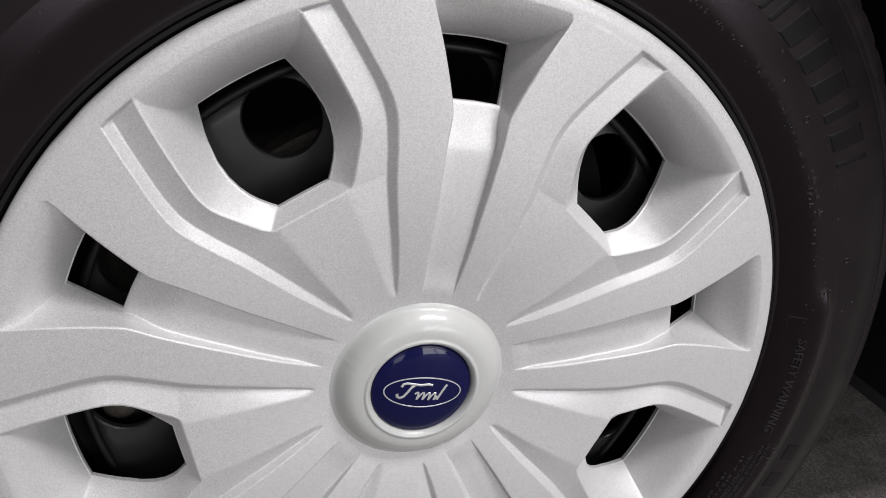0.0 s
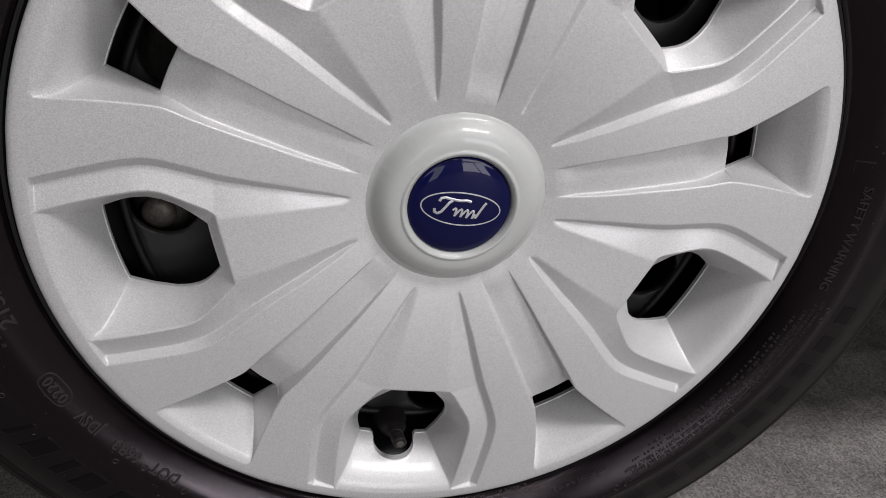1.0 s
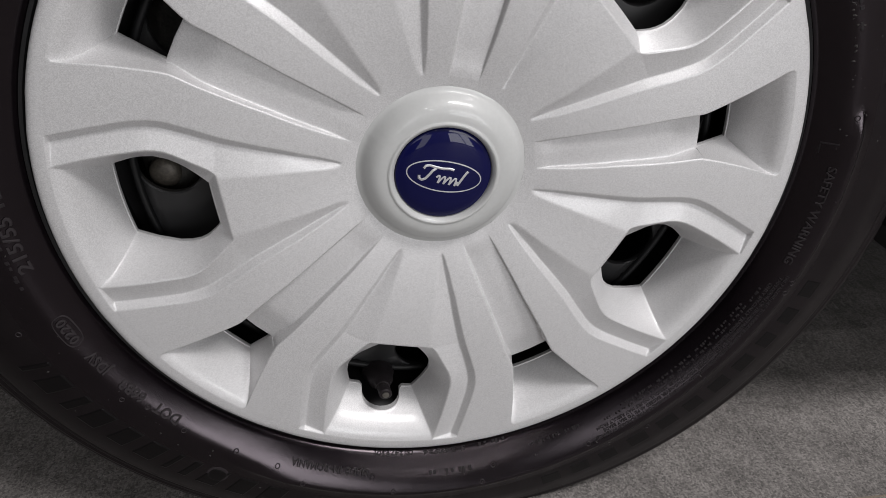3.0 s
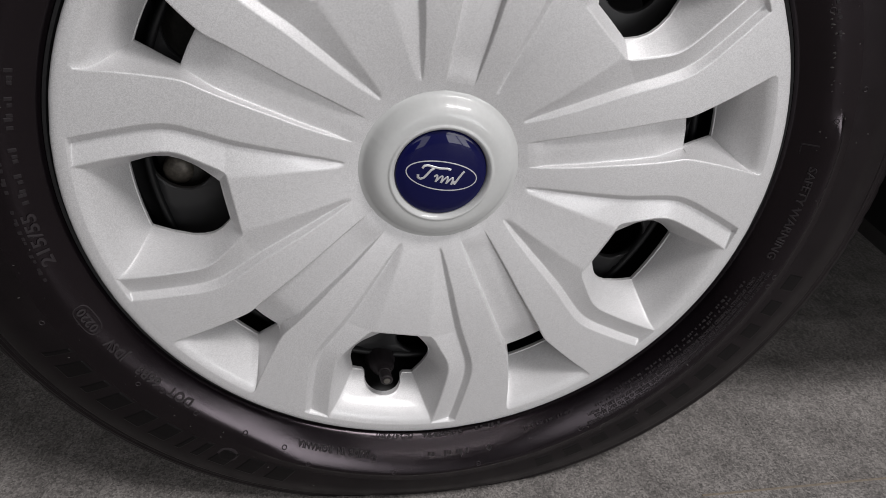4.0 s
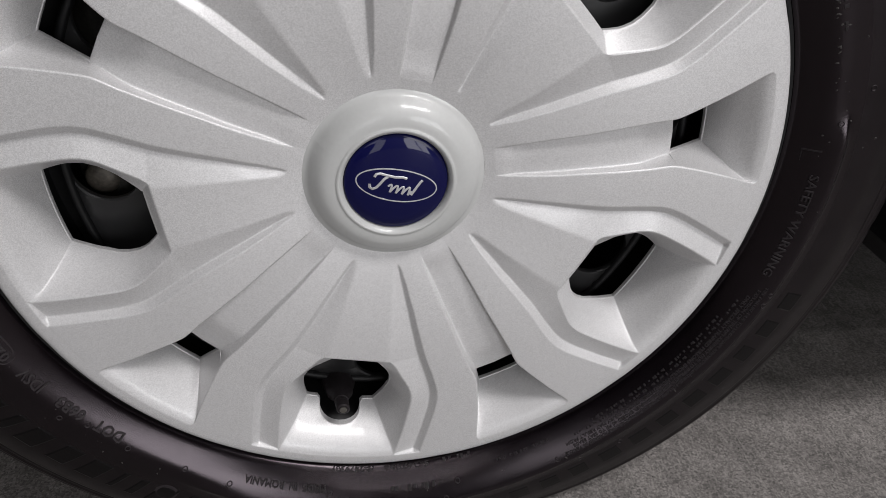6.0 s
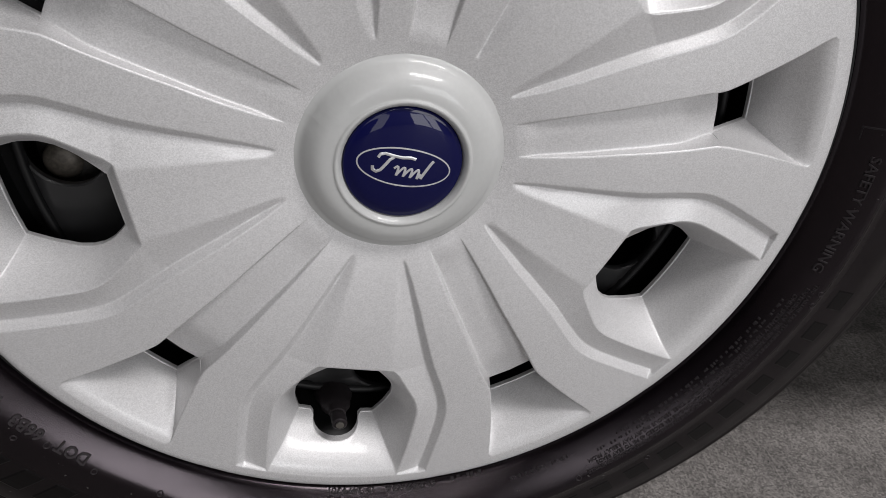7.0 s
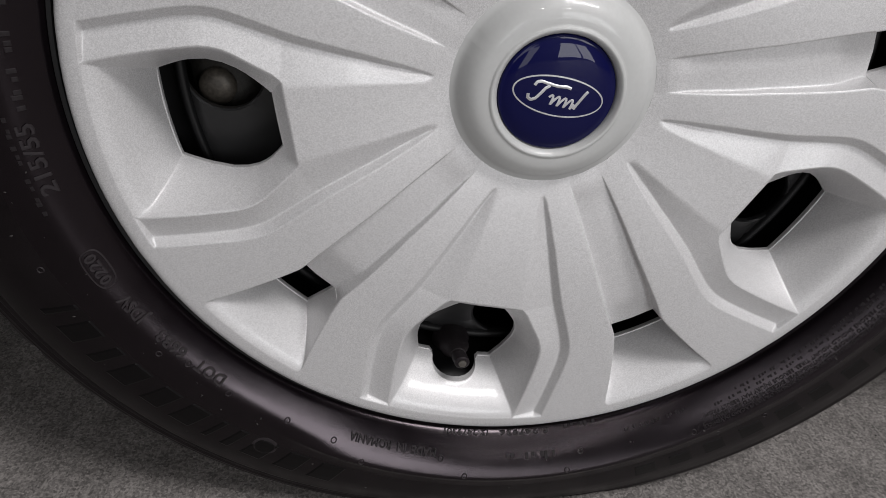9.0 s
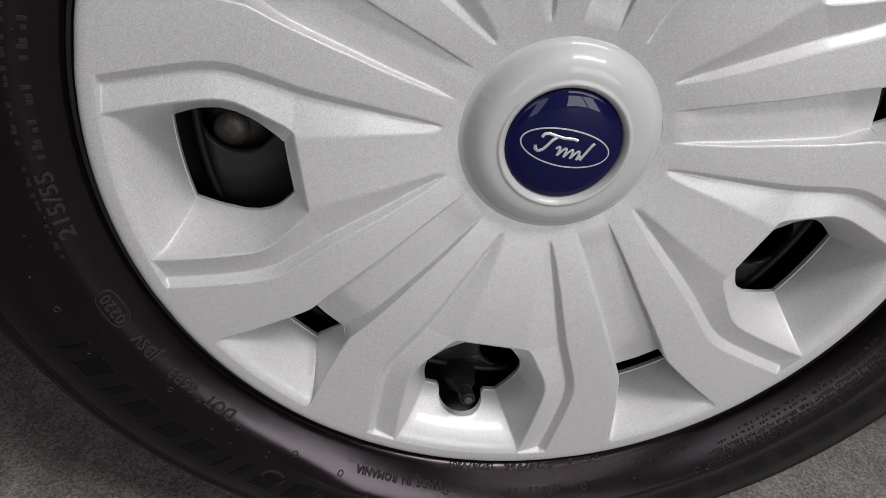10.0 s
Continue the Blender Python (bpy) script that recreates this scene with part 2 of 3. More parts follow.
def spoke_row(r):
    """From the band beside the pocket to the middle of the spoke: (direction, depth)."""
    d0, mm = dish(r), math.degrees(1 / r)
    top = step_top(r)
    base = top - step_width(r)
    start = crease(r) if r <= 126 else pocket_edge(r) + mm * BEV * min(1, (r - 126) / 4)
    mid = (top + 36 - slot_edge(r)) / 2
    line = [(start / mm, d0 + (0.35 if r > 126 else 0.0)), (base / mm, d0 + step_deep(r)), (top / mm, d0), (mid / mm, d0 - 0.15)]
    return [(s * mm, y) for s, y in rounded(line, 0.9)]


def slot_row(r):
    """From the middle of the spoke to the middle of the narrow slot."""
    d0, mm = dish(r), math.degrees(1 / r)
    mid = (step_top(r) + 36 - slot_edge(r)) / 2
    e = 36 - slot_edge(r)
    p = plate_deep(r)
    if r <= 159:
        line = [(mid / mm, d0 - 0.15), (e / mm, d0), (e / mm + 0.25 + 0.08 * p, d0 + p), (36 / mm, d0 + p - 0.2)]
        line = rounded(line, BEV)
        return [(s * mm, y) for s, y in split(line[:2], [4]) + line[2:]]
    line = [(mid / mm, d0 - 0.15), (e / mm - BEV, d0)]
    return [(s * mm, y) for s, y in split(line, [4])]


def along(t, h, q, bend, sway):
    """A place on the wall from the corner t to the opening h, a share q of the way."""
    return (t[0] + (h[0] - t[0]) * q, t[1] + (h[1] - t[1]) * q ** sway, t[2] + (h[2] - t[2]) * q ** bend)


def lip(put, p0, t, h, bend, sway):
    """A rounded edge from the face at p0 over the corner t towards the opening h."""
    far = max(0.5, math.dist((t[0], t[0] * radians(t[1]), t[2]), (h[0], h[0] * radians(h[1]), h[2])))
    q = 1.2 / far
    end = along(t, h, q, bend, sway)
    corner = (t[0], t[1], p0[2])
    return [put(*(a * (1 - u) ** 2 + 2 * c * u * (1 - u) + b * u * u for a, c, b in zip(p0, corner, end))) for u in (0, 0.25, 0.5, 0.75, 1)]


def turned(put, t, e, deep):
    """The rounded edge of an opening, turned back."""
    far = max(1.0, math.dist((t[0], t[0] * radians(t[1])), (e[0], e[0] * radians(e[1]))))
    out = []
    for k, y in ((0.35, 0.1), (0.6, 0.35), (0.7, 0.8), (0.7, deep)):
        out.append(put(e[0] + (e[0] - t[0]) * k / far, e[1] + (e[1] - t[1]) * k / far, e[2] + y))
    return out


def cover_mesh():
    w = Welded()
    smooth_faces = []
    low = [50, 52, 54, 56, 58, 60, 62, 64, 66, 69, 72, 76, 80, 85, 90, 96, 102, 108, 114, 120, 123, 126]
    high = [126, 127, 128, 129.5, 131, 134, 137, 140, 143, 146, 149, 151, 153, 155, 157, 159, 160.5, 162, 164.5, 167, 172, 178, 184, 190, 196, 202, 205, 209]
    dense = [a + (b - a) * k / 2 for a, b in zip(low, low[1:]) for k in (0, 1)] + [126]
    tongue = [k / 6 for k in range(7)]
    arc = [0, 1.4, 2.8, 3.8, 4.6, 5.2, 5.5, 5.7, 6.0, 7.2, 8.6, 10.4]
    hole_phi = table([(0, 0), (10.4, 7.0)])
    hole_row = table([(126, 131.8), (128, 133), (131, 135.5), (137, 139.5), (143, 143.5), (149, 148), (157, 154.5), (167, 162.5), (209, 187)])
    hole_side = table([(131.8, 6.0), (133, 6.6), (135.5, 7.4), (139.5, 8.5), (143.5, 9.3), (148, 9.9), (154.5, 10.3), (162.5, 10.2), (174, 9.1), (187, 7.2)])
    hole_deep = table([(131.8, 8), (140, 10.5), (148, 14), (158, 19), (170, 25), (187, 31.5)])
    for k in range(5):
        for side in (1, -1):
            def put(r, phi, y, k=k, side=side):
                return at(r, PHASE + 72 * k + side * phi, y)

            # face of the cover
            w.grid([[put(r, a, y) for a, y in spoke_row(r)] for r in dense + high[1:]])
            w.grid([[put(r, a, y) for a, y in slot_row(r)] for r in dense + [r for r in high[1:] if r <= 159]])
            w.grid([[put(r, a, y) for a, y in slot_row(r)] for r in high if r > 159])
            inner, outer = slot_row(159), slot_row(160.5)
            w.grid([[put(159, a, y) for a, y in inner[:5]], [put(160.5, a, y) for a, y in outer]])

            def chord(r, u):
                phi = u * crease(r)
                f = math.cos(radians(crease(r))) / math.cos(radians(phi))
                return r * (1 + (f - 1) * max(0, (r - 90) / 36)), phi

            w.grid([[put(chord(r, u)[0], u * crease(r), dish(r)) for u in tongue] for r in dense])
            # flat ring at the rim
            last = [(a, 0.0) for a, y in spoke_row(209)] + [(a, 0.0) for a, y in slot_row(209)[1:]]
            slot_arc = [36 - 8.9, 36 - 8.0, 36 - 6.5, 36 - 4.5, 36 - 2.2, 36]
            end = spoke_row(209) + slot_row(209)[1:]
            shut = [(209, 1.0), (209.4, 0.93), (209.9, 0.72), (210.3, 0.42), (210.7, 0.16), (211.1, 0.03), (RIM_IN + BEV, 0.0)]
            w.grid([[put(r, a, y * q) for a, y in end] for r, q in shut])
            ring = [a for a in arc] + [a for a, y in last] + slot_arc
            ring_rows = [(RIM_IN + BEV, 0), (214, 0), (216.5, 0.15), (218.3, 0.7), (219.4, 1.7), (219.9, 3.2), (219.9, 8)]
            w.grid([[put(r, a, y) for a in ring] for r, y in ring_rows])

            a, y = end[0]
            w.face(*[put(r, a, y * q) for r, q in shut], put(RIM_IN + BEV, arc[-1], 0))
            a, y = end[-1]
            w.face(*[put(r, a, y * q) for r, q in shut], put(RIM_IN + BEV, slot_arc[0], 0))

            # walls of the pocket: each line runs from the face down to the opening
            lines = []
            for u in tongue:
                r, phi = chord(126, u)
                h = (131.6 * math.cos(radians(6.2)) / math.cos(radians(6.2 * u)), 6.2 * u, 8)
                lines.append(((r, phi, dish(126)), (r + BEV, phi * 0.985, dish(126) + 0.5), h, 1.0, 1.0))
            for r in high[1:]:
                hr = hole_row(r)
                p0 = spoke_row(r)[0]
                lines.append(((r, p0[0], p0[1]), (r, pocket_edge(r), p0[1] + 0.25), (hr, hole_side(hr), hole_deep(hr)), 1.0 + 0.9 * max(0, (r - 180) / 29), 1.0 + 0.6 * max(0, (r - 180) / 29)))
            for a in reversed(arc):
                h = (187.5, hole_phi(a), 31.5)
                lines.append(((RIM_IN + BEV, a, 0), (RIM_IN, a, 0.3), h, 1.9, 1.6))
            rows = []
            for p0, t, h, bend, sway in lines:
                stop = 1.0
                if k == 0 and t[0] == RIM_IN:
                    v = h[0] * math.sin(radians(h[1]))
                    if abs(v) < 13.4:
                        stop = 1 - math.sqrt(13.4 ** 2 - v * v) * 0.62 / (RIM_IN - 187.5)
                row = lip(put, p0, t, h, bend, sway)
                for s in (0.12, 0.22, 0.34, 0.46, 0.58, 0.7, 0.82, 0.92, 1.0):
                    row.append(put(*along(t, h, s * stop, bend, sway)))
                e = along(t, h, stop, bend, sway)
                row += turned(put, t, e, 3.0 if stop == 1 else 5.0)
                rows.append(row)
            w.grid(rows)

            # walls of the slot
            rows = []
            slot_h = table([(159, 159), (209, 187.5)])
            slot_w = table([(159, 4.77), (187.5, 5.6)])
            slot_y = table([(159, 13.5), (187.5, 31.5)])
            path = [(r, 36 - slot_edge(r), None) for r in high if r >= 159] + [(RIM_IN, a, 1) for a in slot_arc]
            for r, a, out in path:
                mm = math.degrees(1 / r)
                if out is None:
                    p0, t = (r, *slot_row(r)[4]), (r, a, 0.25)
                    hr = slot_h(r)
                    h, lean = (hr, 36 - slot_w(hr), slot_y(hr)), max(0, (r - 180) / 29)
                else:
                    p0, t = (r + BEV, a, 0.0), (r, a, 0.3)
                    h, lean = (187.5, 36 - (36 - a) * 5.6 / 8.9, 31.5), 1.0
                bend, sway = 1.0 + 0.9 * lean, 1.0 + 0.6 * lean
                row = lip(put, p0, t, h, bend, sway)
                for s in (0.15, 0.28, 0.42, 0.56, 0.7, 0.85, 1.0):
                    row.append(put(*along(t, h, s, bend, sway)))
                row += turned(put, t, h, 3.0)
                rows.append(row)
            w.grid(rows)
            side_line = [put(159, a, y) for a, y in inner[4:13]]
            steps = np.linspace(0, len(side_line) - 1, len(rows[0]))
            even = [tuple(np.array(side_line[int(u)]) * (1 - u % 1) + np.array(side_line[min(int(u) + 1, len(side_line) - 1)]) * (u % 1)) for u in steps]
            w.grid([rows[0], even])
            # turned-down end of the plate in the slot
            w.grid([[put(159, a, y) for a, y in inner[8:]], [put(159.6, a, y + 1.0) for a, y in inner[8:]], [put(159.2, a, y + 4) for a, y in inner[8:]]])
            # boss in the middle
            boss = [(50, dish(50)), (49.2, 10.15), (48.4, 9.82), (47.7, 9.42), (47.1, 8.92), (46.6, 8.36), (46.1, 7.68)] + [
                    (r, 0.75 + 6.2 * ((r - 32.6) / 13.0) ** 2.9) for r in (45.6, 45, 44.3, 43.5, 42.6, 41.6, 40.4, 39, 37.4, 35.4, 33.6)] + [
                    (32.8, 0.72), (32.4, 0.5), (32, 0.15), (31.4, 0.0), (30.9, 0.05), (30.3, 0.4), (29.6, 1.2), (29.0, 2.0), (28.6, 2.9), (28.4, 4.2), (28.3, 6.2)]
            cols = [u * crease(50) for u in tongue] + [a for a, y in spoke_row(50)][1:] + [a for a, y in slot_row(50)][1:]
            first = len(w.faces)
            w.grid([[put(r, a, y) for a in cols] for r, y in boss])
            smooth_faces += range(first, len(w.faces))
    return w, smooth_faces


cw, smooth_faces = cover_mesh()
cover = link_mesh("wheel_cover", cw.verts, cw.faces, SILVER, wheel, "silver painted plastic wheel cover with ten openings", smooth=48)
bm = bmesh.new()
bm.from_mesh(cover.data)
bmesh.ops.recalc_face_normals(bm, faces=bm.faces)
bm.to_mesh(cover.data)
bm.free()
cover.data.materials.append(SATIN)
for index in smooth_faces:
    cover.data.polygons[index].material_index = 1
even = cover.modifiers.new("even_normals", "WEIGHTED_NORMAL")
even.weight, even.keep_sharp = 60, True


# ---- badge ----
def badge():
    dome = [(28.3, 5.6), (28.2, 3.6), (28.0, 2.9), (27.6, 2.35)] + [(r, -1.3 + r * r / 260 + 0.8 * max(0, (r - 21) / 6) ** 2) for r in (27, 26.2, 25, 24, 22.5, 21, 19, 17, 15, 12.5, 10, 7, 4, 0.01)]
    v, f = lathe(dome, 128)
    disc = link_mesh("badge", v, f, BLUE, cover, "glossy dark blue domed round badge", smooth=60)
    tilt = PHASE + 90

    def on(u, v, lift):
        r = math.hypot(u, v)
        y = float(np.interp(r, [p[0] for p in dome[::-1]], [p[1] for p in dome[::-1]]))
        return at(r, math.degrees(math.atan2(v, u)) + tilt, y - lift)

    def stroke(points, width, name, lift=0.12):
        """A flat raised stroke along a line of (across, up) in mm."""
        pts = [np.array(p, float) for p in points]
        verts, faces = [], []
        for i, p in enumerate(pts):
            d = pts[min(i + 1, len(pts) - 1)] - pts[max(i - 1, 0)]
            n = np.array((-d[1], d[0])) / np.linalg.norm(d)
            for s, l in ((-1, 0.0), (-0.8, lift), (0.8, lift), (1, 0.0)):
                q = p + n * s * width / 2
                verts.append(on(q[0], q[1], l + 0.02))
        for i in range(len(pts) - 1):
            for j in range(3):
                faces.append((4 * i + j, 4 * i + j + 1, 4 * i + j + 5, 4 * i + j + 4))
        return link_mesh(name, verts, faces, CHROME, disc, smooth=40)

    ring = [(22.0 * math.cos(2 * math.pi * k / 72), 9.5 * math.sin(2 * math.pi * k / 72)) for k in range(73)]
    tagged(stroke(ring, 0.75, "badge_oval"), "thin silver oval outline")
    # a plain wavy ribbon and three bars in the place of the emblem's lettering
    wave = [(-4.6 + 13.2 * k / 48 + 0.9 * math.sin(k * 0.52), -1.9 - 0.06 * k / 4 + 2.3 * math.sin(k * 0.52 + 0.4)) for k in range(49)]
    stroke(wave, 1.15, "badge_ribbon")
    for pts in ([(-14.6, -1.2), (-14.3, -3.2), (-12.6, -4.0), (-10.7, -2.8), (-9.0, 0.0), (-7.4, 3.0), (-5.6, 4.6)],
                [(-12.8, 3.2), (-12.0, 5.0), (-10.0, 5.7), (-6.0, 5.2), (-2.0, 4.9), (2.2, 5.4), (4.6, 4.9)],
                [(8.6, -4.6), (9.6, -2.2), (10.9, 0.8), (12.2, 3.6), (13.2, 5.0)]):
        fine = []
        for k in range(len(pts) * 4 - 3):
            u = k / 4
            i = min(int(u), len(pts) - 2)
            fine.append((pts[i][0] + (pts[i + 1][0] - pts[i][0]) * (u - i), pts[i][1] + (pts[i + 1][1] - pts[i][1]) * (u - i)))
        stroke(fine, 1.5, "badge_bar")


badge()

# ---- tyre ----
SIDE = [(212, 14), (219, 12.5), (222, 9.5), (223.5, 6.6), (225, 4.2), (226, 3.0), (227, 2.04), (228, 1.18), (230, -0.44), (232.5, -2.41), (235, -4.31), (238, -6.44), (241, -8.38), (243.5, -9.84), (245.5, -10.88), (247, -11.55), (248.2, -11.99), (249.2, -12.18),
        (250, -12.06), (250.8, -11.48), (251.8, -10.68), (253.5, -9.98), (258, -9.28), (265, -8.78), (272, -8.08), (279, -6.98), (286, -3.1),
        (292, -1.6), (294.4, -0.1), (295.0, 1.0), (297.5, 1.2), (298.2, 1.8), (299.0, 2.9), (302.0, 3.4), (303.0, 4.6), (305.2, 5.2), (306.0, 6.6), (309.5, 8.8),
        (312.5, 12.5), (316, 18.5), (318.5, 26), (320.5, 34)]
# the other stretch of the sidewall, without the rib
ROUND = [(224, 5.6), (225, 4.2), (226, 3.0), (227, 2.05), (228, 1.2), (230, -0.38), (232.5, -2.3), (235, -4.15), (237, -5.53), (239, -6.82), (240.5, -7.61), (242, -8.11), (244, -8.42), (248, -8.54),
         (258, -8.44), (265, -8.14), (272, -7.59), (279, -6.64), (286, -3.9), (292, -1.6)]
TREAD = [(320.8, 40), (314, 41.5), (314, 49), (321, 50.5), (321.6, 90), (314.6, 91.5), (314.6, 99), (321.6, 100.5), (321.2, 139), (314.2, 140.5), (314.2, 149), (320.8, 150.5)]


def press(r, d, y):
    """The tyre sits on the floor: flat below, and bulging at the side above the flat."""
    off = (d + 90 + 180) % 360 - 180
    near = math.exp(-(off / 24.0) ** 2)
    belly = max(0.0, 1 - abs(r - 256) / 40)
    # the rib at the middle of the sidewall runs out on one stretch
    turn = (d + 360) % 360
    out = min(1.0, max(0.0, (turn - 5) / 5)) * min(1.0, max(0.0, (248 - turn) / 16))
    out = out * out * (3 - 2 * out)
    if r > 307 and y < 60 and round(d * 420 / 360) % 5 == 0:
        y += 2.5 if y < 36 else 0
        r -= 4.5 if r > 315 else 1.2
    if y < 60:
        if 224 < r < 292:
            y += out * (float(np.interp(r, [p[0] for p in ROUND], [p[1] for p in ROUND])) - float(np.interp(r, [p[0] for p in SIDE], [p[1] for p in SIDE])))
    if y < 60:
        y -= 5.0 * near * belly
    if r > 228:
        r -= 6.0 * near * (r - 228) / 86
    x, yy, z = at(r, d, y)
    return (x, yy, max(z, 0.0004))


def side_depth(r, d):
    y = float(np.interp(r, [p[0] for p in SIDE[4:]], [p[1] for p in SIDE[4:]]))
    return y


def tyre_mesh():
    back = [(r, 190 - y) for r, y in SIDE[::-1]]
    prof = SIDE + TREAD + back
    verts, faces = lathe(prof, 420, press)
    return verts, faces


v, f = tyre_mesh()
tyre = link_mesh("tyre", v, f, RUBBER, wheel, "black rubber tyre with moulded lettering on its sidewall", smooth=40)
# the outer half of the sidewall and the tread carry a film of dust
tyre.data.materials.append(DUSTY)
for poly in tyre.data.polygons:
    c = poly.center
    poly.material_index = 1 if math.hypot(c.x, c.z - HUB) > 0.2575 else 0


def on_tyre(r, deg, lift):
    x, y, z = press(r, deg, side_depth(r, deg))
    return (x, y - lift / 1000, z)


def writing(text, start, end, r0, height, name, lift=1.0):
    """Raised letters round the sidewall, tops outward, clockwise from the direction start to the direction end."""
    data = bpy.data.curves.new("text", "FONT")
    data.body, data.size, data.extrude, data.resolution_u = text, 1.0, 0.04, 2
    data.bevel_depth, data.bevel_resolution = 0.018, 0
    ob = new("text", data)
    bpy.context.view_layer.update()
    me = bpy.data.meshes.new_from_object(ob.evaluated_get(bpy.context.evaluated_depsgraph_get()))
    bpy.data.objects.remove(ob)
    bpy.data.curves.remove(data)
    k = height / 0.72
    x0, x1 = min(q.co.x for q in me.vertices), max(q.co.x for q in me.vertices)
    verts = []
    for q in me.vertices:
        d = start + (end - start) * (q.co.x - x0) / (x1 - x0)
        verts.append(on_tyre(r0 + q.co.y * k, d, -0.1 + (lift + 0.1) * min(1.0, max(0.0, (q.co.z + 0.058) / 0.116))))
    faces = [tuple(p.vertices) for p in me.polygons]
    bpy.data.meshes.remove(me)
    link_mesh(name, verts, faces, LETTER, tyre, "", smooth=0)


def raised_bar(a0, a1, r0, r1, name, lift=0.35, slope=0.35, mat=LETTER, lean=0.0):
    """A plain raised bar on the sidewall, with sloping edges."""
    n = max(1, int(abs(a1 - a0) / 0.8))
    m = max(1, int(abs(r1 - r0) / 4))
    da = math.copysign(math.degrees(slope / r0), a1 - a0)
    aa = [a0] + [a0 + da + (a1 - a0 - 2 * da) * i / n for i in range(n + 1)] + [a1]
    rr = [r0] + [r0 + slope + (r1 - r0 - 2 * slope) * j / m for j in range(m + 1)] + [r1]
    verts, faces = [], []
    for i, a in enumerate(aa):
        for j, r in enumerate(rr):
            edge = i in (0, n + 2) or j in (0, m + 2)
            verts.append(on_tyre(r, a + lean * (r - r0), -0.1 if edge else lift))
    k = m + 3
    for i in range(n + 2):
        for j in range(m + 2):
            faces.append((i * k + j, i * k + j + 1, (i + 1) * k + j + 1, (i + 1) * k + j))
    link_mesh(name, verts, faces, mat, tyre, smooth=0)


def mould_ring(deg, r, size=1.9, name="mould_mark"):
    verts, faces = [], []
    for i in range(20):
        a = 2 * math.pi * i / 20
        for s, l in ((size, 0.0), (size * 0.82, 0.45), (size * 0.6, 0.0)):
            verts.append(on_tyre(r + s * math.cos(a), deg + math.degrees(s * math.sin(a) / r), l))
    for i in range(20):
        j = (i + 1) % 20
        for s in range(2):
            faces.append((3 * i + s, 3 * i + s + 1, 3 * j + s + 1, 3 * j + s))
    link_mesh(name, verts, faces, LETTER, tyre, smooth=60)


def mould_oval(deg, r, half_long, half_wide, band=0.7, name="code_frame"):
    verts, faces = [], []
    for i in range(40):
        a = 2 * math.pi * i / 40
        ca, sa = math.cos(a), math.sin(a)
        m = (abs(ca) ** 3 + abs(sa) ** 3) ** (-1 / 3)
        for s, l in ((0.0, -0.05), (band * 0.3, 0.5), (band * 0.7, 0.5), (band, -0.05)):
            verts.append(on_tyre(r + (half_wide - s) * m * ca, deg + math.degrees((half_long - s) * m * sa / r), l))
    for i in range(40):
        j = (i + 1) % 40
        for s in range(3):
            faces.append((4 * i + s, 4 * i + s + 1, 4 * j + s + 1, 4 * j + s))
    link_mesh(name, verts, faces, LETTER, tyre, smooth=50)


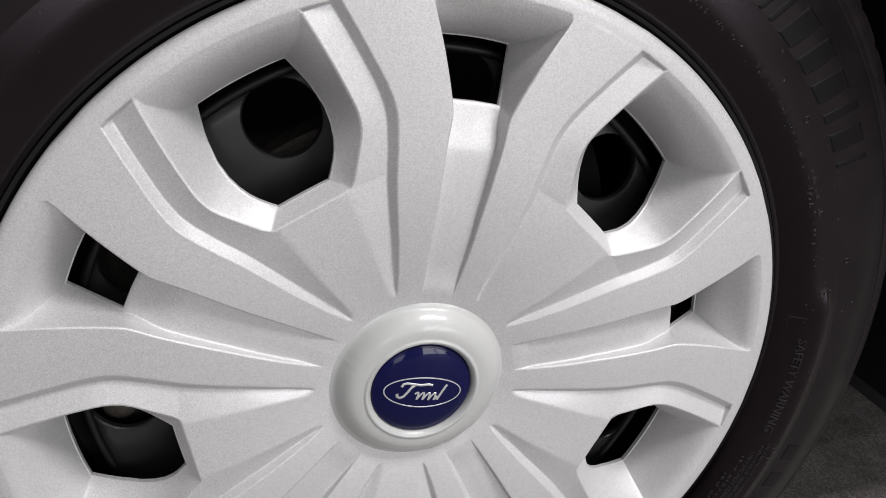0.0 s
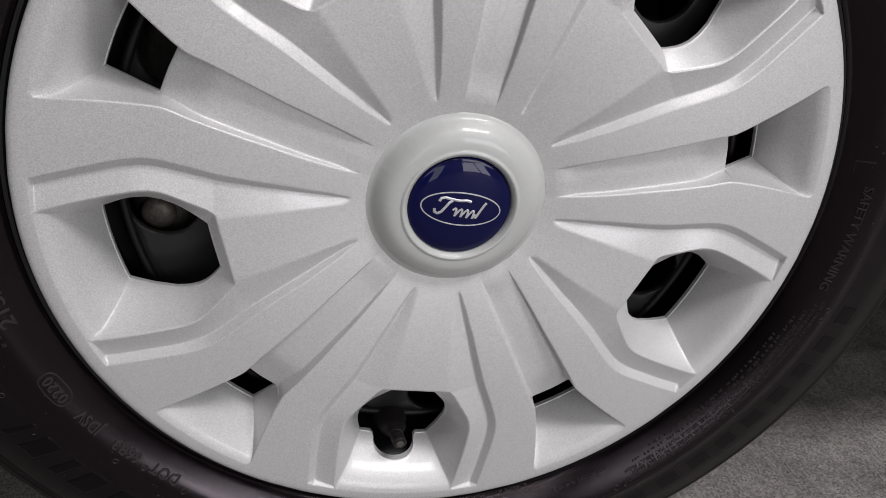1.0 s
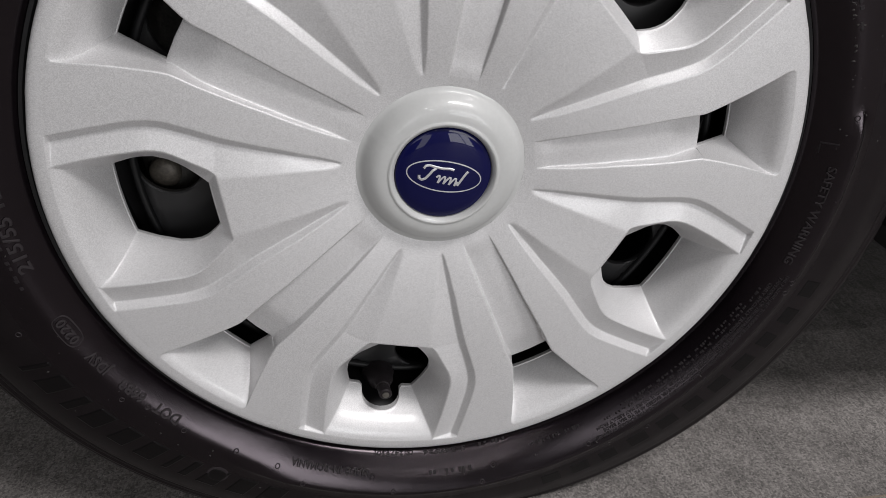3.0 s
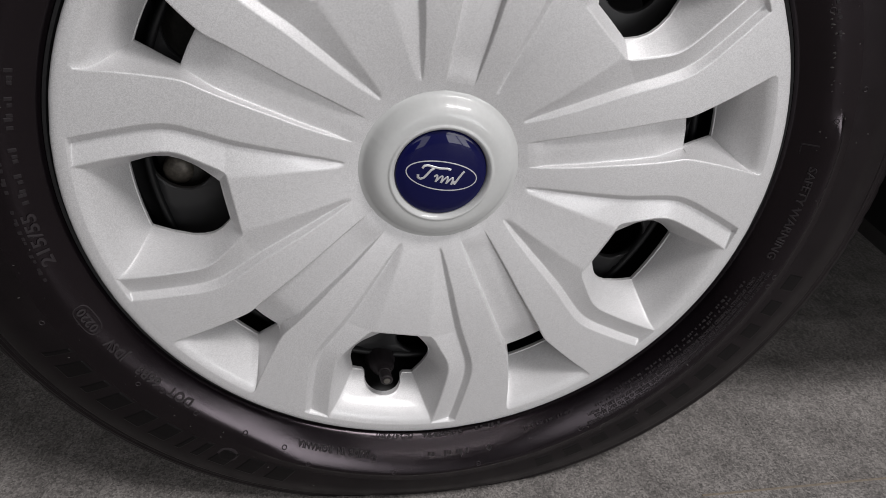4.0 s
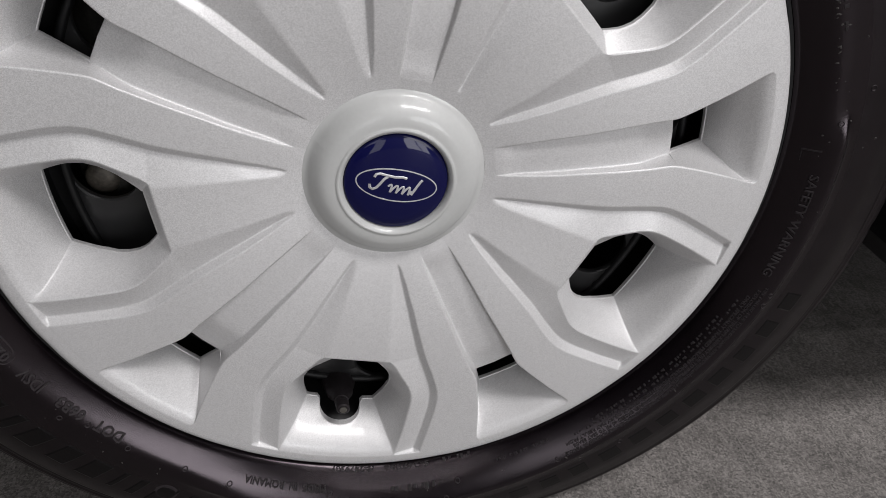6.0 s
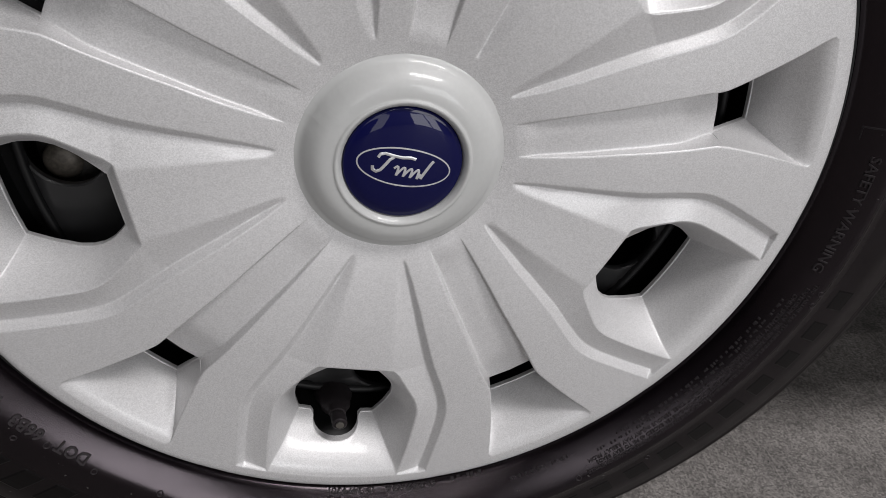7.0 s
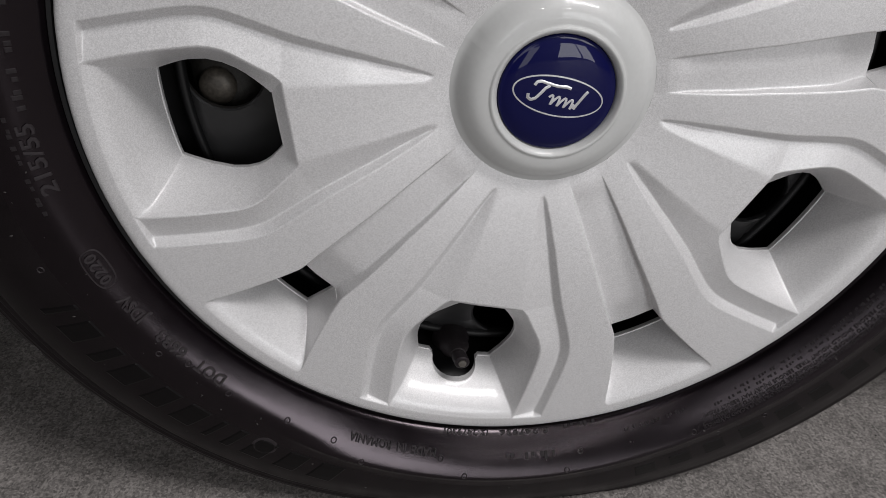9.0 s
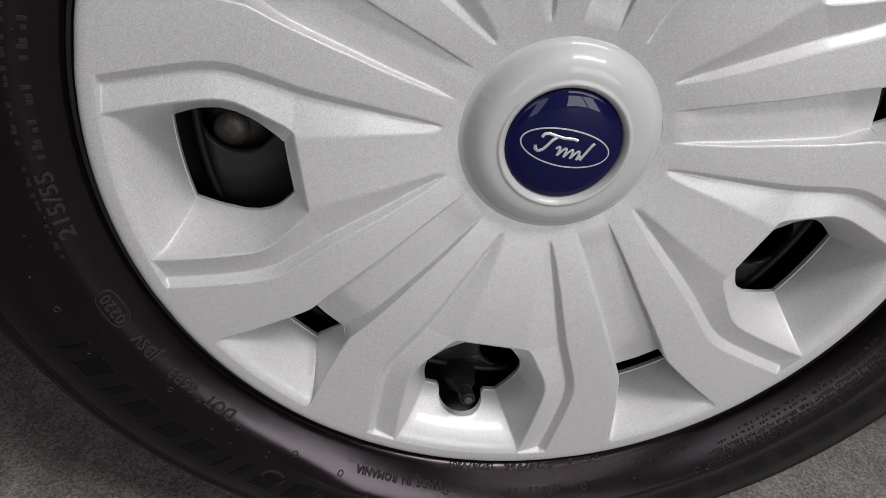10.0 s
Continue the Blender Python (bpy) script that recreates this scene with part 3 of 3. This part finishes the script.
def sidewall_marks():
    writing("MADE  IN  ROMANIA", -101.4, -114.8, 233.9, 4.1, "writing")
    writing("DOT", -135.0, -139.6, 234.8, 5.6, "writing")
    writing("66B3", -141.6, -146.2, 235.0, 5.6, "writing")
    writing("JDSV", -148.7, -153.0, 235.2, 5.8, "writing")
    writing("0220", -155.5, -159.7, 235.8, 5.0, "writing")
    mould_oval(-157.6, 238.3, 11.2, 5.0)
    writing("S-247936", -83.4, -91.4, 224.0, 2.8, "writing", lift=0.4)
    writing("(S-247930)", -93.2, -100.4, 224.0, 2.8, "writing", lift=0.4)
    writing("215/55", -168.2, -176.6, 234.6, 6.4, "writing")
    writing("SAFETY WARNING", 0.4, -16.4, 237.6, 4.4, "writing")
    lines = [("TIRE FAILURE DUE TO UNDERINFLATION/OVERLOADING-FOLLOW OWNER'S MANUAL OR TIRE PLACARD IN VEHICLE", -18.0, -60.4),
             ("EXPLOSION OF TIRE/RIM ASSEMBLY DUE TO IMPROPER MOUNTING-NEVER EXCEED 40 PSI TO SEAT BEADS", -19.0, -58.6),
             ("ONLY SPECIALLY TRAINED PERSONS SHOULD MOUNT TIRES. SERIOUS INJURY MAY RESULT FROM", -20.5, -59.6)]
    for k, (text, start, end) in enumerate(lines):
        writing(text, start, end, 243.4 - 2.7 * k, 1.9, "writing", lift=0.8)
    # wear marks and codes too small to read
    for a0, a1, r0, high in ((-82.8, -91.0, 235.0, 4.2), (-75.8, -81.4, 224.0, 2.6), (-62, -72, 231.5, 2.2), (-22, -58, 235.2, 1.8), (-26, -54, 232.6, 1.8), (-178, -187, 235, 4.0),
                             (-189, -198, 235, 4.0), (-166, -178, 243.0, 2.6), (-180, -196, 242.5, 2.6), (46, 30, 240, 3.0), (28, 20, 243, 3.0)):
        step = 0.95 if high > 2.3 else 0.62
        n = int(abs(a1 - a0) / step)
        for k in range(n):
            if k % 7 == 5:
                continue
            a = a0 + (a1 - a0) * (k + 0.25 * math.sin(k * 2.3)) / n
            raised_bar(a, a - 0.6 * step, r0, r0 + high * (0.8 + 0.2 * math.sin(k * 1.7)), "code_bar", 0.35, 0.3, FAINT)
    # warning triangle
    for a0, a1, r0, r1 in ((4.1, 3.8, 231, 240), (4.0, 2.2, 231, 231.7)):
        raised_bar(a0, a1, r0, r1, "sign_bar", 0.25, 0.2, FAINT)
    # plain blocks in the place of the maker's name and the model name
    for a, wd in ((55.5, 2.6), (51.5, 1.0), (49.5, 1.0), (47.2, 3.0), (42.8, 2.8), (38.6, 3.0), (34.2, 1.6), (31.2, 2.8), (27.0, 1.0)):
        raised_bar(a, a - wd, 258, 279 if wd != 1.6 else 281, "name_bar", 0.4, 1.3, MATTE, -0.05)
    for a, wd in ((-113, 3.4), (-118, 3.0), (-122.6, 3.0), (-127.0, 1.4), (-130.0, 1.0), (-132.6, 3.0), (-137.0, 2.8), (-141.6, 3.0), (-146.0, 1.6), (-149.4, 2.8), (-153.8, 1.0)):
        raised_bar(a, a - wd, 259, 278, "name_bar", 0.4, 1.3, MATTE, -0.05)
    for a, wd in ((-18, 3.0), (-23, 3.0), (-28, 2.8), (-32.6, 3.4), (-37.6, 3.4), (-42.8, 3.2), (-47.6, 3.4), (-53.0, 3.4), (-58.6, 3.0), (-63.4, 3.2), (-68.4, 3.2)):
        raised_bar(a, a - wd, 262, 275, "name_bar", 0.4, 1.1, MATTE)
    for d, r in ((-124.2, 239.8), (-116.8, 240.7), (-100.5, 238.5), (-96.7, 247.2), (-79.0, 237.7), (-81.4, 246.6), (-62.0, 245.3), (-111.9, 247.8), (-133.4, 241.2), (-140.4, 240), (-144, 245.7),
                 (-52.2, 260.5), (-20.9, 249),
                 (8, 246), (12, 262), (25, 241), (-19, 249), (60, 243), (35, 250), (150, 246), (170, 260), (-160, 262), (-40, 252), (120, 250), (95, 246)):
        mould_ring(d, r)
    mould_ring(-124.4, 264, 7.5, "mould_emblem")


def nibs():
    """Small crumbs and mould pips on the sidewall, too many to count."""
    rng = random.Random(5)
    verts, faces = [], []
    for k in range(230):
        d, r, q = rng.uniform(0, 360), rng.choice((rng.uniform(238, 256), rng.uniform(254, 292))), rng.choice((0.25, 0.3, 0.4, 0.6))
        if k > 180:
            # a row of crumbs along the moulded ring of the upper sidewall
            d, r, q = rng.uniform(12, 66), 240.8 + rng.gauss(0, 0.7), rng.choice((0.3, 0.4, 0.5, 0.6))
        turn, long = rng.uniform(0, 6.28), rng.uniform(1.0, 2.2)
        base = len(verts)
        for i in range(5):
            a = turn + i * 1.257
            u, w = q * long * math.cos(a - turn), q * math.sin(a - turn)
            verts.append(on_tyre(r + u * math.cos(turn) - w * math.sin(turn), d + math.degrees((u * math.sin(turn) + w * math.cos(turn)) / r), -0.05))
        verts.append(on_tyre(r, d, 0.45 * q + 0.1))
        faces += [(base + i, base + (i + 1) % 5, base + 5) for i in range(5)]
    tagged(link_mesh("rubber_crumbs", verts, faces, CRUMB, tyre, smooth=0), "pale dusty specks on the black rubber", kind="stuff")


def grit():
    rng = random.Random(9)
    verts, faces = [], []
    for k in range(1100):
        x, y, q = rng.uniform(-0.5, 0.75), rng.uniform(-0.22, 0.6), rng.choice((0.25, 0.3, 0.3, 0.4, 0.5, 0.8)) / 1000
        base = len(verts)
        turn = rng.uniform(0, 6.28)
        for i in range(5):
            verts.append((x + q * rng.uniform(0.7, 1.5) * math.cos(turn + i * 1.257), y + q * math.sin(turn + i * 1.257), 0.0002))
        verts.append((x, y, 0.0002 + q))
        faces += [(base + i, base + (i + 1) % 5, base + 5) for i in range(5)]
    tagged(link_mesh("floor_grit", verts, faces, CRUMB, smooth=0), "tiny pale grit specks scattered on the grey floor", "grit", kind="stuff")


sidewall_marks()
nibs()
grit()


# ---- steel wheel behind the cover ----
def steel_wheel():
    prof = [(224.0, 10.0), (224.6, 7.2), (223.6, 5.6), (221.8, 6.0), (220.8, 8.5), (219, 14), (212, 20), (203, 26), (200, 34), (198, 60), (190, 90), (190, 170), (215, 185)]
    v, f = lathe(prof, 180)
    link_mesh("rim", v, f, RIM_BLACK, wheel, "black painted steel rim", smooth=40)
    # disc with round vent holes
    w = Welded()
    deep = table([(40, 48), (70, 38), (110, 39), (135, 40), (145, 41), (160, 42), (177, 43.5), (180, 46), (186, 60), (199, 66)])
    for k in range(10):
        c = PHASE + 36 * k
        aside = {0: 9.5, 4: -1.6, 6: -2.6, 8: -5.0}.get(k, 0.0)
        centre, rad = 158.5, 19.6
        rows = []
        for i in range(49):
            a = 2 * math.pi * i / 48
            ca, sa = math.cos(a), math.sin(a)
            m = max(abs(ca), abs(sa))
            ro = centre + (199 - centre if ca > 0 else centre - 112) * ca / m
            po = 18 * sa / m
            row = []
            for s, depth in ((0.0, 4), (0.0, 0.9), (0.02, 0), (0.2, 0), (0.4, 0), (0.6, 0), (0.8, 0), (1.0, 0)):
                xi, yi = centre + rad * ca, rad * sa
                ri, pi = math.hypot(xi, yi), math.degrees(math.atan2(yi, xi)) + aside
                r, p = ri + (ro - ri) * s, pi + (po - pi) * s
                wave = (3.5 if k == 0 else 0.3) * math.cos(radians(20 * (c + p))) * max(0.0, 1 - abs(r - 140) / 35)
                row.append(at(r, c + p, deep(r) + depth + wave))
            rows.append(row)
        w.grid(rows)
    v2, f2 = lathe([(112, deep(112)), (95, 34), (75, 34), (60, 42), (40, 48), (20, 48), (0.01, 46)], 90)
    base = len(w.verts)
    link_mesh("wheel_disc", w.verts + v2, w.faces + [tuple(i + base for i in q) for q in f2], STEEL, wheel, "black steel disc with round vent holes", smooth=40)
    v, f = lathe([(176.5, 44.5), (177.2, 42.6), (178.4, 41.6), (180.2, 41.6), (181.6, 42.8), (182.4, 46), (184, 60)], 180)
    link_mesh("disc_flange", v, f, RIM_BLACK, wheel, "rolled black steel flange round the disc", smooth=50)
    # valve
    def tube(points, radii, n=16):
        verts, faces = [], []
        for (p, r) in zip(points, radii):
            for i in range(n):
                a = 2 * math.pi * i / n
                verts.append((p[0] + r * math.cos(a), p[1], p[2] + r * math.sin(a)))
        for j in range(len(points) - 1):
            for i in range(n):
                l = (i + 1) % n
                faces.append((j * n + i, j * n + l, (j + 1) * n + l, (j + 1) * n + i))
        faces.append(tuple(range((len(points) - 1) * n, len(points) * n)))
        return verts, faces
    tip = np.array(at(173.3, PHASE - 0.3, 6.5))
    root = np.array(at(186, PHASE - 0.3, 46))
    pts, rad = [], []
    for s, r in ((0, 12), (0.1, 11.5), (0.2, 9.6), (0.4, 9.0), (0.5, 6.5), (0.55, 5.6), (0.68, 5.0), (0.69, 4.1), (0.78, 4.1), (0.79, 4.6), (0.98, 4.5), (1.0, 3.6)):
        pts.append(tuple(root + (tip - root) * s))
        rad.append(r / 1000)
    v, f = tube(pts, rad)
    valve = link_mesh("valve", v, f, FAINT, wheel, "black rubber tyre valve with a cap", smooth=40)
    v, f = tube([tuple(tip + np.array((0, 0.0002, 0))), tuple(tip + np.array((0, -0.0008, 0))), tuple(tip + np.array((0, -0.001, 0)))], [0.0024, 0.0024, 0.0014])
    link_mesh("valve_core", v, f, BRASS, valve, "dull metal valve core", smooth=40)


steel_wheel()


# ---- brake behind the wheel ----
def brake():
    v, f = lathe([(60, 70), (135, 70), (137, 72), (137, 92), (135, 94), (60, 94)], 96, closed=True)
    tagged(link_mesh("brake_disc", v, f, CAST, None, smooth=40), "dark worn cast iron brake disc behind the wheel", "brake disc")
    v, f = lathe([(20, 60), (66, 60), (70, 64), (70, 150), (20, 150)], 60, closed=True)
    tagged(link_mesh("axle_hub", v, f, CAST, None, smooth=40), "dark cast iron axle hub behind the wheel", "hub")
    c0, c1 = PHASE + 72 * 3.35, PHASE + 72 * 4.12
    sect = [(139, 66), (146, 61), (158, 59), (172, 60), (180, 65), (183, 74), (183, 104), (176, 110), (141, 110)]
    verts, faces, n = [], [], len(sect)
    for i in range(31):
        a = c0 + (c1 - c0) * i / 30
        fat = 1 - 0.25 * (abs(i - 15) / 15) ** 3
        for r, y in sect:
            verts.append(at(160 + (r - 160) * fat, a, y + 1.5 * math.sin(i * 0.9)))
    for i in range(30):
        for j in range(n):
            l = (j + 1) % n
            faces.append((i * n + j, i * n + l, i * n + n + l, i * n + n + j))
    faces += [tuple(range(n)), tuple(range(30 * n + n - 1, 30 * n - 1, -1))]
    caliper = tagged(link_mesh("brake_caliper", verts, faces, CASTING, None, smooth=40), "dull grey cast brake caliper behind the wheel", "brake caliper")
    # the rounded head of the guide pin
    cx, cy, cz = at(166, 187.2, 0)
    verts, faces = [], []
    for r, y in ((10, 63), (10, 58.5), (9, 56.6), (6.5, 55), (3.4, 54.2), (0.05, 54)):
        verts += [(cx + r / 1000 * math.cos(k * math.pi / 12), cy + y / 1000, cz + r / 1000 * math.sin(k * math.pi / 12)) for k in range(24)]
    for i in range(5):
        faces += [(24 * i + k, 24 * i + (k + 1) % 24, 24 * i + 24 + (k + 1) % 24, 24 * i + 24 + k) for k in range(24)]
    link_mesh("guide_pin", verts, faces, BOLT, caliper, "worn greyish bolt head", smooth=50)


brake()


# ---- the car round the wheel ----
def car():
    body = empty("car", (0.8, 0.8, 0.0), "parked car with dark paint above the wheel", "car")
    arch = 362

    def shell(a0, a1, r, y0, y1, n=60):
        verts, faces = [], []
        for i in range(n + 1):
            a = a0 + (a1 - a0) * i / n
            for rr, yy in ((r, y0), (r, y1), (r + 8, y1), (r + 8, y0)):
                verts.append(at(rr, a, yy))
        for i in range(n):
            for j in range(4):
                l = (j + 1) % 4
                faces.append((4 * i + j, 4 * i + l, 4 * i + 4 + l, 4 * i + 4 + j))
        faces += [(0, 1, 2, 3), (4 * n + 3, 4 * n + 2, 4 * n + 1, 4 * n)]
        return verts, faces

    v, f = shell(-13, 196, arch, 12, 330)
    link_mesh("wheel_arch_liner", v, f, PLASTIC, body, "black plastic wheel arch liner", smooth=40)
    # side panel with the arch cut out of it
    verts, faces = [], []
    n = 60
    for i in range(n + 1):
        a = -13 + 209 * i / n
        ca, sa = math.cos(radians(a)), math.sin(radians(a))
        s = min((1.1 if ca > 0 else 0.9) / max(abs(ca), 1e-3), 0.72 / max(abs(sa), 1e-3) if sa > 0 else 9)
        for rr, y in ((arch / 1000, 20), (arch / 1000 + 0.006, 2), (arch / 1000 + 0.02, -2), (s, 6)):
            x, yy, z = rr * ca, y / 1000, HUB + rr * sa
            verts.append((x, yy, max(z, 0.19)))
    for i in range(n):
        for j in range(3):
            faces.append((4 * i + j, 4 * i + j + 1, 4 * i + 4 + j + 1, 4 * i + 4 + j))
    link_mesh("side_panel", verts, faces, PAINT, body, "dark painted side panel with a wheel arch", smooth=40)
    v, f = box(0.36, 3.0, 0.03, 0.3, 0.16, 0.215)
    v = [(x + (0.04 if z < 0.2 and x < 1 else 0), y, z) for x, y, z in v]
    link_mesh("sill", v, f, PLASTIC, body, "black sill under the side panel", smooth=0)
    v, f = box(-0.9, 3.0, 0.34, 1.5, 0.17, 0.2)
    link_mesh("underbody", v, f, PLASTIC, body, "black underbody", smooth=0)
    v, f = box(-0.9, 3.0, 0.1, 1.7, 0.95, 1.0)
    link_mesh("bonnet", v, f, PAINT, body, "dark painted upper body", smooth=0)


car()
